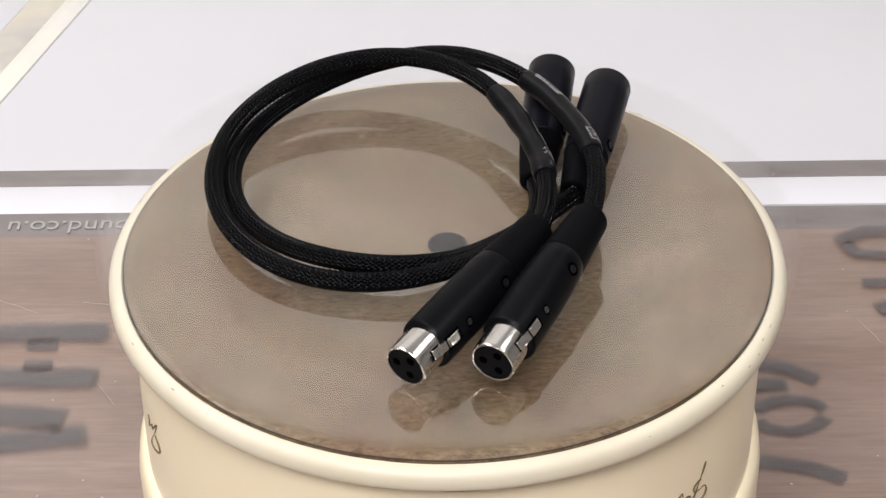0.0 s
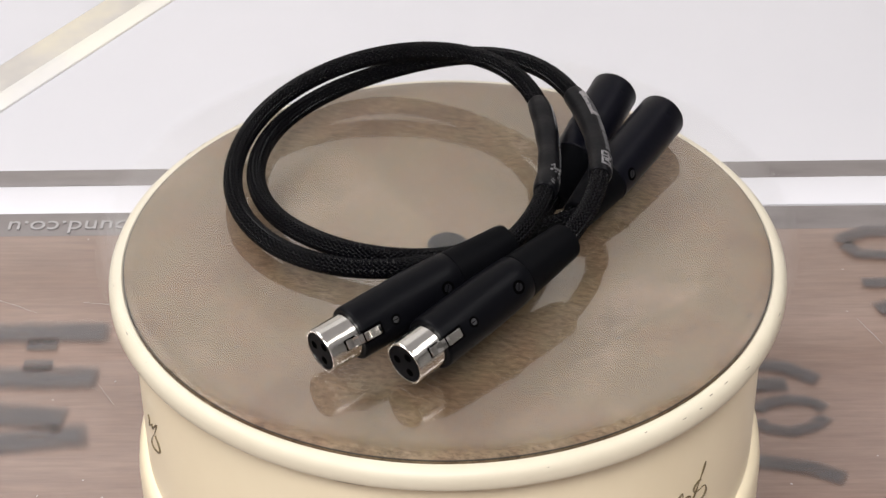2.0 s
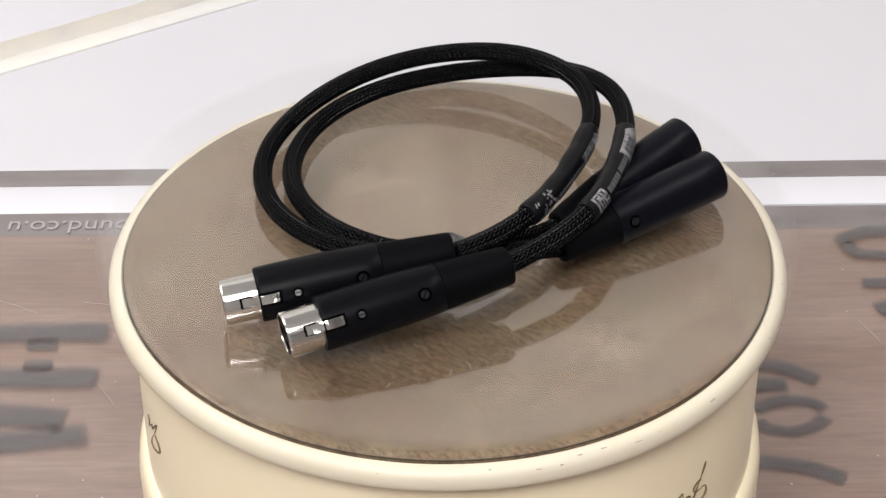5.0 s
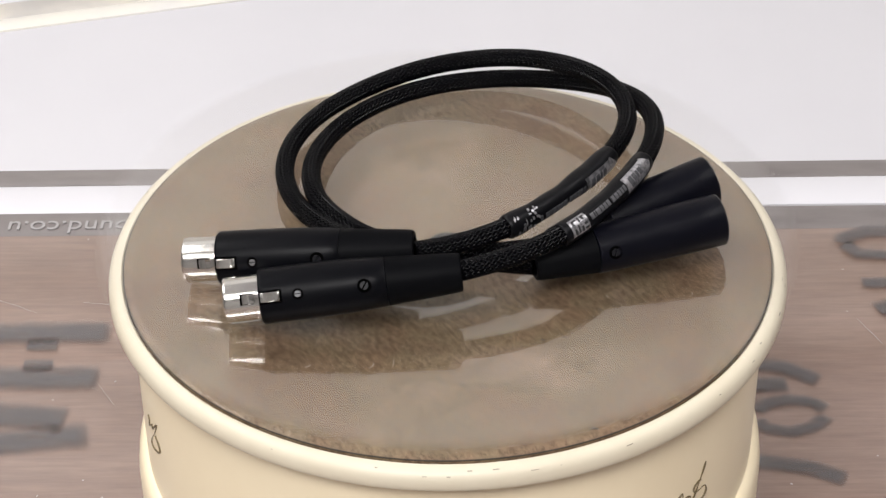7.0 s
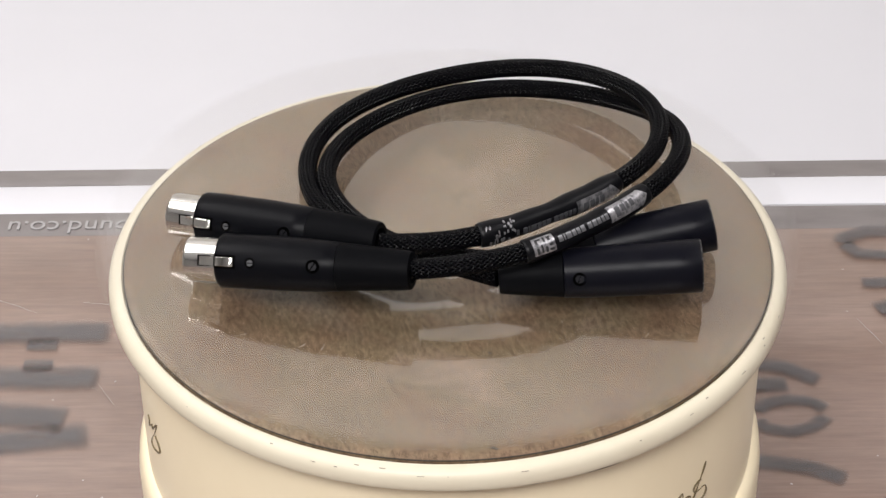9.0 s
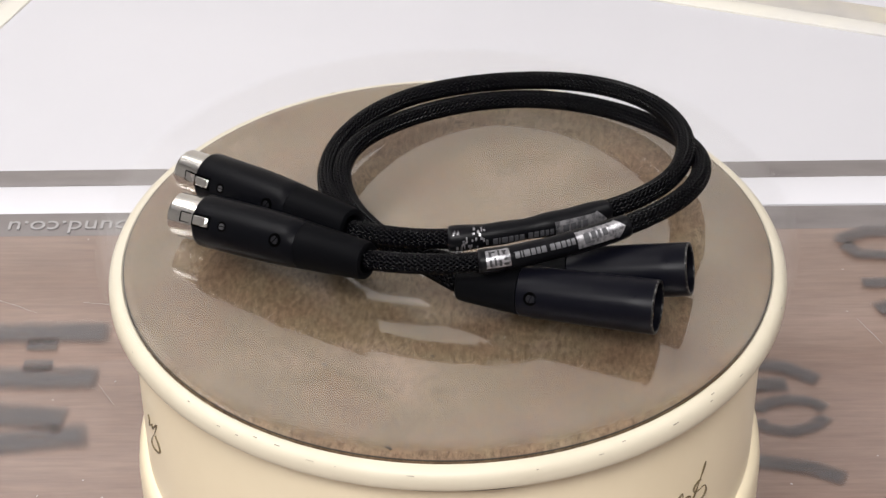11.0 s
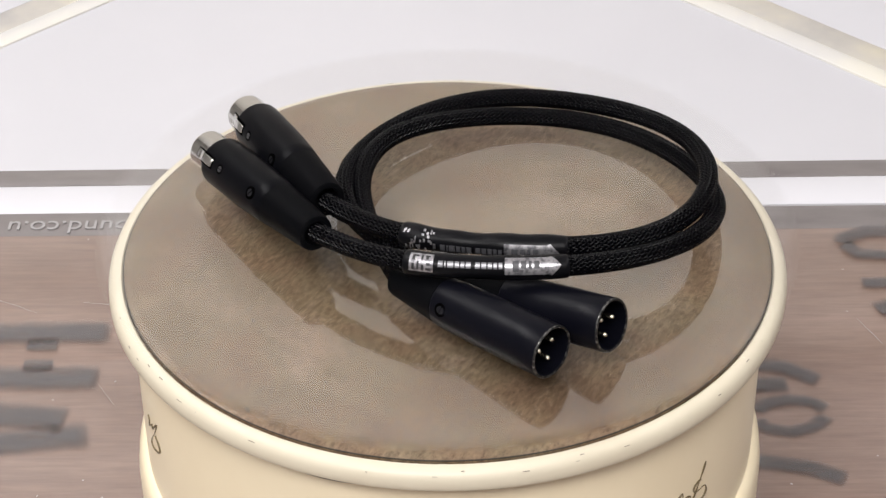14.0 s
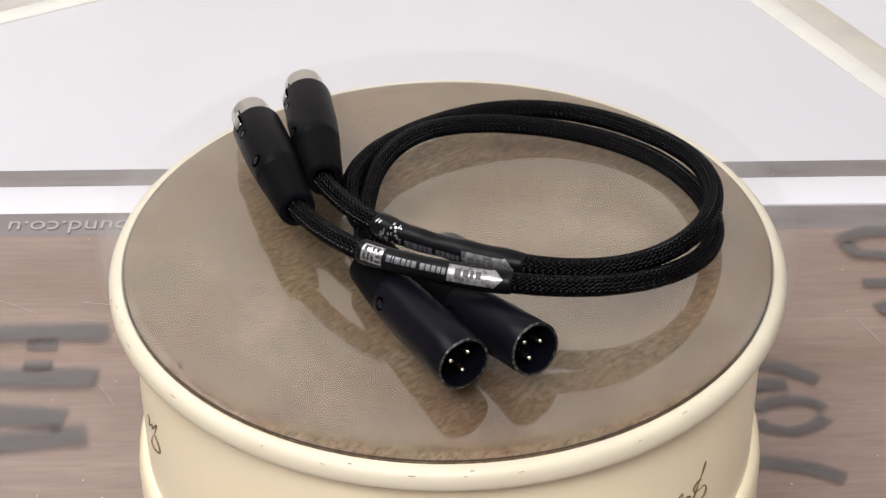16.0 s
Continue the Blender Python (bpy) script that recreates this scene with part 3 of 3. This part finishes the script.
def wrap(name, p, s0, s1, a0, a1, r, mat, length, points=None):
    """A thin printed patch wrapped on a round sleeve, from s0 to s1 along it and a0 to a1 round it. points: its outline in those coordinates (0 to 1)."""
    at = np.linspace(0, length, len(p))
    t, n, b = frames_along(p)

    def place(u, v, lift):
        s, a = s0 + (s1 - s0) * u, a0 + (a1 - a0) * v
        c, nn, bb = [np.array([np.interp(s, at, q[:, i]) for i in range(3)]) for q in (p, n, b)]
        return c + (r + lift) * (math.cos(a) * nn + math.sin(a) * bb)
    bm = bmesh.new()
    nu, nv = max(2, int(abs(s1 - s0) / 0.0012)), 6
    grid = [[bm.verts.new(place(*(points(i / nu, j / nv) if points else (i / nu, j / nv)), 0.00014)) for j in range(nv + 1)] for i in range(nu + 1)]
    low = [[bm.verts.new(place(*(points(i / nu, j / nv) if points else (i / nu, j / nv)), -0.0003)) for j in range(nv + 1)] for i in range(nu + 1)]
    for g in (grid, low):
        for i in range(nu):
            for j in range(nv):
                bm.faces.new((g[i][j], g[i + 1][j], g[i + 1][j + 1], g[i][j + 1]))
    edge = [(i, 0) for i in range(nu)] + [(nu, j) for j in range(nv)] + [(i, nv) for i in range(nu, 0, -1)] + [(0, j) for j in range(nv, 0, -1)]
    for (i, j), (k, l) in zip(edge, edge[1:] + edge[:1]):
        bm.faces.new((grid[i][j], grid[k][l], low[k][l], low[i][j]))
    return bm_mesh(name, bm, mat)


def female_connector(root, front, back, face):
    """Nickel socket shell, black body, latch, two screws and a tapered boot, from its front to the boot's end."""
    m = axis_frame(front, back, face)
    k = 0.001
    body = part("socket_connector", lathe("socket_connector", [(r * k, z * k) for r, z in (
        (9.4, 14.6), (10.9, 14.6), (11.3, 15.0), (11.45, 16.2), (11.45, 40), (11.2, 50), (10.7, 60), (10.25, 66.0), (10.05, 66.25), (10.05, 66.35), (9.4, 66.4), (6.0, 66.4))], M_BODY, 64), root, "matt black connector body", m)
    part("boot", lathe("boot", [(r * k, z * k) for r, z in ((6.0, 66.45), (9.9, 66.45), (10.2, 66.7), (9.9, 70), (9.0, 84), (8.2, 95.2), (7.85, 96.9), (7.2, 97.3), (5.4, 97.3), (5.0, 92.0), (0, 92.0))], M_RUBBER, 56), body, "black rubber boot")
    shell = [(8.3, 0.15), (8.6, 0.0), (9.05, 0.05), (9.3, 0.45), (9.35, 1.2), (9.35, 14.9), (8.2, 14.9), (8.2, 1.0)]
    part("shell", lathe("shell", [(r * k, z * k) for r, z in shell], M_NICKEL, 72, closed=True), body, "bright nickel shell")
    part("insert", lathe("insert", [(r * k, z * k) for r, z in ((0, 0.45), (7.9, 0.45), (8.12, 0.7), (8.15, 3.0), (8.15, 14.5), (0, 14.5))], M_INSERT, 48), body, "black insert")
    for a in (90, 210, 330):
        part("socket_hole", lathe("socket_hole", [(r * k, z * k) for r, z in ((0, 0.42), (1.35, 0.42), (1.6, 0.25), (1.75, 0.4), (1.75, 1.2), (0, 1.2))], M_CORE, 20), body,
             m=pose(4.3 * k * math.cos(radians(a)), 4.3 * k * math.sin(radians(a)), 0))
    # seam, latch slot and latch, on the +x side
    part("shell_key", box("shell_key", (0.7 * k, 1.1 * k, 12.5 * k), M_NICKEL, 0.2 * k), body, m=pose(0, 9.25 * k, 7.6 * k))
    part("latch_slot", box("latch_slot", (1.2 * k, 5.6 * k, 9.6 * k), M_CORE, 0.5 * k), body, m=pose(10.98 * k, 0, 19.4 * k))
    part("latch_window", box("latch_window", (0.5 * k, 4.6 * k, 5.6 * k), M_CORE, 0.2 * k), body, m=pose(9.2 * k, 0, 9.6 * k))
    bm = bmesh.new()
    prof = [(9.0, 7.4), (9.9, 7.8), (9.95, 10.5), (10.9, 13.0), (11.9, 16.5), (12.2, 21.5), (11.7, 23.2), (11.0, 23.4), (11.2, 21.0), (10.9, 16.8), (9.4, 12.8), (9.0, 12.0)]
    sides = [[bm.verts.new((x * k, y * k, z * k)) for x, z in prof] for y in (-1.9, 1.9)]
    bm.faces.new(sides[0]), bm.faces.new(sides[1][::-1])
    for i in range(len(prof)):
        j = (i + 1) % len(prof)
        bm.faces.new((sides[0][j], sides[0][i], sides[1][i], sides[1][j]))
    bmesh.ops.bevel(bm, geom=bm.edges[:], offset=0.15 * k, segments=1, affect="EDGES")
    part("latch", bm_mesh("latch", bm, M_NICKEL), body, "bright nickel latch")
    turn = Matrix.Rotation(radians(90), 4, "Y")
    screw(body, Matrix.Translation((11.3 * k, 0, 30.6 * k)) @ turn, 1.7 * k, M_DULL)
    screw(body, Matrix.Translation((10.95 * k, 0, 57.6 * k)) @ turn @ pose(0, 0, 0, 0, 0, 55), 2.2 * k, M_SCREW)
    return body


def screw(root, m, r, mat):
    part("screw_recess", lathe("screw_recess", [(0, -0.0012), (r * 1.3, -0.0012), (r * 1.3, 0.0002), (r * 1.2, 0.0003), (r * 0.98, 0.0001), (0, 0.0001)], M_CORE, 24), root, m=m)
    bm = bmesh.new()
    for sgn in (-1, 1):
        arc = [(r * 0.78 * math.cos(a), r * 0.78 * math.sin(a)) for a in np.linspace(0.16, math.pi - 0.16, 12)]
        top = [bm.verts.new((x, sgn * y, 0.00032)) for x, y in arc]
        low = [bm.verts.new((x, sgn * y, -0.0004)) for x, y in arc]
        bm.faces.new(top), bm.faces.new(low[::-1])
        for i in range(len(arc)):
            j = (i + 1) % len(arc)
            bm.faces.new((top[i], low[i], low[j], top[j]))
    part("screw", bm_mesh("screw", bm, mat, False), root, m=m)


def male_connector(root, front, back, face, pin_turn=0):
    """Black hollow plug with a worn front edge, three gilt pins, a screw and a tapered boot."""
    m = axis_frame(front, back, face)
    k = 0.001
    length = (Vector(back) - Vector(front)).length / k
    seam = length - 27
    body = part("plug_connector", lathe("plug_connector", [(r * k, z * k) for r, z in (
        (10.2, 0.5), (10.2, 15.0), (0, 15.0), (0, 16.0), (10.4, 16.0), (8, seam - 0.1), (9.9, seam - 0.1), (10.2, seam - 0.4), (10.7, seam - 8), (11.1, 24), (11.2, 12), (11.2, 0.6), (11.1, 0.4))], M_PLUG, 64), root, "matt black plug body", m)
    part("front_edge", lathe("front_edge", [(r * k, z * k) for r, z in ((10.15, 0.6), (10.15, 0.2), (10.4, 0.0), (10.85, 0.0), (11.15, 0.25), (11.25, 0.7))], M_WORN, 64, closed=True), body, "worn bright front edge")
    part("boot", lathe("boot", [(r * k, z * k) for r, z in ((6.0, seam), (9.6, seam), (9.95, seam + 0.3), (9.5, seam + 5), (8.3, seam + 16), (7.2, length - 1.8), (6.8, length - 0.3), (6.2, length), (5.0, length), (4.7, length - 4), (0, length - 4))], M_RUBBER, 56), body, "black rubber boot")
    part("insert", lathe("insert", [(r * k, z * k) for r, z in ((0, 13.2), (9.6, 13.2), (10.1, 13.8), (10.1, 15.0), (0, 15.0))], M_INSERT, 40), body, "black insert")
    for a in (30 + pin_turn, 150 + pin_turn, 270 + pin_turn):
        part("pin", lathe("pin", [(r * k, z * k) for r, z in ((0, 2.2), (0.5, 2.3), (0.95, 2.8), (1.15, 3.6), (1.15, 14), (0, 14))], M_GOLD, 18), body, "gilt contact pin",
             pose(4.6 * k * math.cos(radians(a)), 4.6 * k * math.sin(radians(a)), 0))
    turn = Matrix.Rotation(radians(90), 4, "Y")
    screw(body, Matrix.Translation((10.45 * k, 0, (seam - 6.5) * k)) @ turn @ pose(0, 0, 0, 0, 0, 70), 2.2 * k, M_SCREW)
    return body


M_WORN = material("worn_edge", (0.2, 0.19, 0.18), 0.35, metal=0.7)
paint(M_WORN, ramp(M_WORN, noise_tex(M_WORN, 500, 5).outputs[0], [(0.5, (0.02, 0.02, 0.02)), (0.72, (0.26, 0.25, 0.24))]))


def cable(label, path, female, male, span, print_turn, marks, rumpled):
    root = tagged(new("audio_cable"), label, "cable", "pair of audio cables")
    p, length = spline(np.array(path) / 1000, 700)
    tagged(part("sleeve", braid("sleeve", p, length), root, "black braided mesh sleeve"), kind="stuff")
    part("core", tube("core", p, R_CABLE - 0.0005, M_CORE), root, "dark inner core")
    s0, s1 = span
    i0, i1 = int(s0 / length * 699), int(s1 / length * 699)
    q = p[i0:i1 + 1]
    u = np.linspace(0, 1, len(q))
    r = 0.0050 + rumpled * (0.00035 * np.sin(u * 9.0 + 1) + 0.0002 * np.sin(u * 23))
    r = r - 0.0004 * (np.minimum(u, 1 - u) < 0.01)
    shrink = part("heat_shrink", tube("heat_shrink", q, r, M_SHRINK, 40), root, "black shrink-wrapped label")
    for name, a, b, c, d, mat, lift, shape in marks:
        part(name, wrap(name, p, s0 + a, s0 + b, radians(print_turn + c), radians(print_turn + d), 0.0050 + rumpled * 0.0003 + lift, mat, length, shape), shrink)
    female_connector(root, *female)
    male_connector(root, *male)
    return root


def arrow(u, v):
    tip = min(1.0, max(0.0, (1 - u) / 0.18))
    return u + 0.0 * v, 0.5 + (v - 0.5) * (tip if u > 0.82 else 1.0) * (1.0 if u < 0.82 else 1.25)


def printing(words=None):
    """Silver logo patch, a row of thin bars for the words, and a silver arrow with dark bars."""
    out = [("logo_patch", 0.0024, 0.0120, -44, 44, M_SILK, 0, None)]
    for a, b, c, d in ((0.0036, 0.0046, 8, 36), (0.0056, 0.0064, -4, 34), (0.0074, 0.0084, 10, 36), (0.0094, 0.0108, 2, 12), (0.0092, 0.0110, 24, 34),
                       (0.0036, 0.0062, -34, -26), (0.0036, 0.0046, -26, -10), (0.0072, 0.0080, -36, -12), (0.0090, 0.0108, -34, -27), (0.0092, 0.0102, -27, -14)):
        out.append(("logo_bar", a, b, c, d, M_INK, 0.0002, None))
    x = 0.0140
    for w in (0.0019, 0.0006, 0.0024, 0.0017, 0.0015, 0.0019, 0, 0.0019, 0.0019, 0.0017, 0.0014, 0.0015):
        if w:
            out.append(("word_bar", x, x + w, -15, 15, words or M_WORD, 0, None))
        x += w + 0.0006 if w else 0.0012
    out.append(("arrow_patch", 0.0405, 0.0628, -42, 42, M_SILK, 0, arrow))
    x = 0.0436
    for w, c, d in ((0.0024, -22, 26), (0.0021, -22, 12), (0.0013, -22, 12), (0.0021, -22, 12)):
        out.append(("word_bar", x, x + w, c, d, M_GREYINK, 0.0002, None))
        x += w + 0.0009
    return out


def printing_second():
    """The other label: dim words, a silver arrow and broken silver marks at one end."""
    out = [(n, a + 0.004, b + 0.004, c, d, mat, lift, f) for n, a, b, c, d, mat, lift, f in printing(M_DIM)[11:]]
    r = random.Random(4)
    for i in range(26):
        a = 0.002 + 0.00052 * i
        c = r.uniform(-85, 14)
        out.append(("mark_bar", a, a + r.uniform(0.0004, 0.0011), c, c + r.uniform(8, 26), M_SILK, 0.0001, None))
    return out


def cables():
    a = cable("black braided audio cable with silver-printed label, coiled on clear disc", PATH_A,
              ((0.0172, -0.1152, 0.0245), (0.0605, -0.0293, 0.0335), (0.0495, -0.0656, 0.0342)),
              ((0.0767, 0.0906, 0.0266), (0.0568, 0.0087, 0.0208), (0.073, 0.043, 0.0262), 90), (0.0475, 0.1142), PRINT_A, printing(), 0.4)
    b = cable("black braided audio cable with rumpled dark label, coiled on clear disc", PATH_B,
              ((-0.0170, -0.1172, 0.0247), (0.0375, -0.0378, 0.0343), (0.0076, -0.0946, 0.0312)),
              ((0.0510, 0.1044, 0.0276), (0.0399, 0.0287, 0.0134), (0.06, 0.06, 0.025)), (0.042, 0.1128), PRINT_B, printing_second(), 1.0)
    return a, b


PRINT_A, PRINT_B = 50, 92

room()
table()
stencil()
PANEL = platform()
DRUM = drum()
TOP = turning_top()
LID = clear_lid()
specks(TOP, LID)
CABLES = cables()


def motions():
    seconds = [float(i) for i in range(17)]
    for thing in (TOP, LID, *CABLES):
        walk(thing, [(t, pose(0, 0, 0, 0, 0, RATE * t)) for t in seconds])
    walk(PANEL, [(t, pose(0, 0.5719, 0, 0, 0, 164.3 + RATE * t)) for t in seconds])


motions()
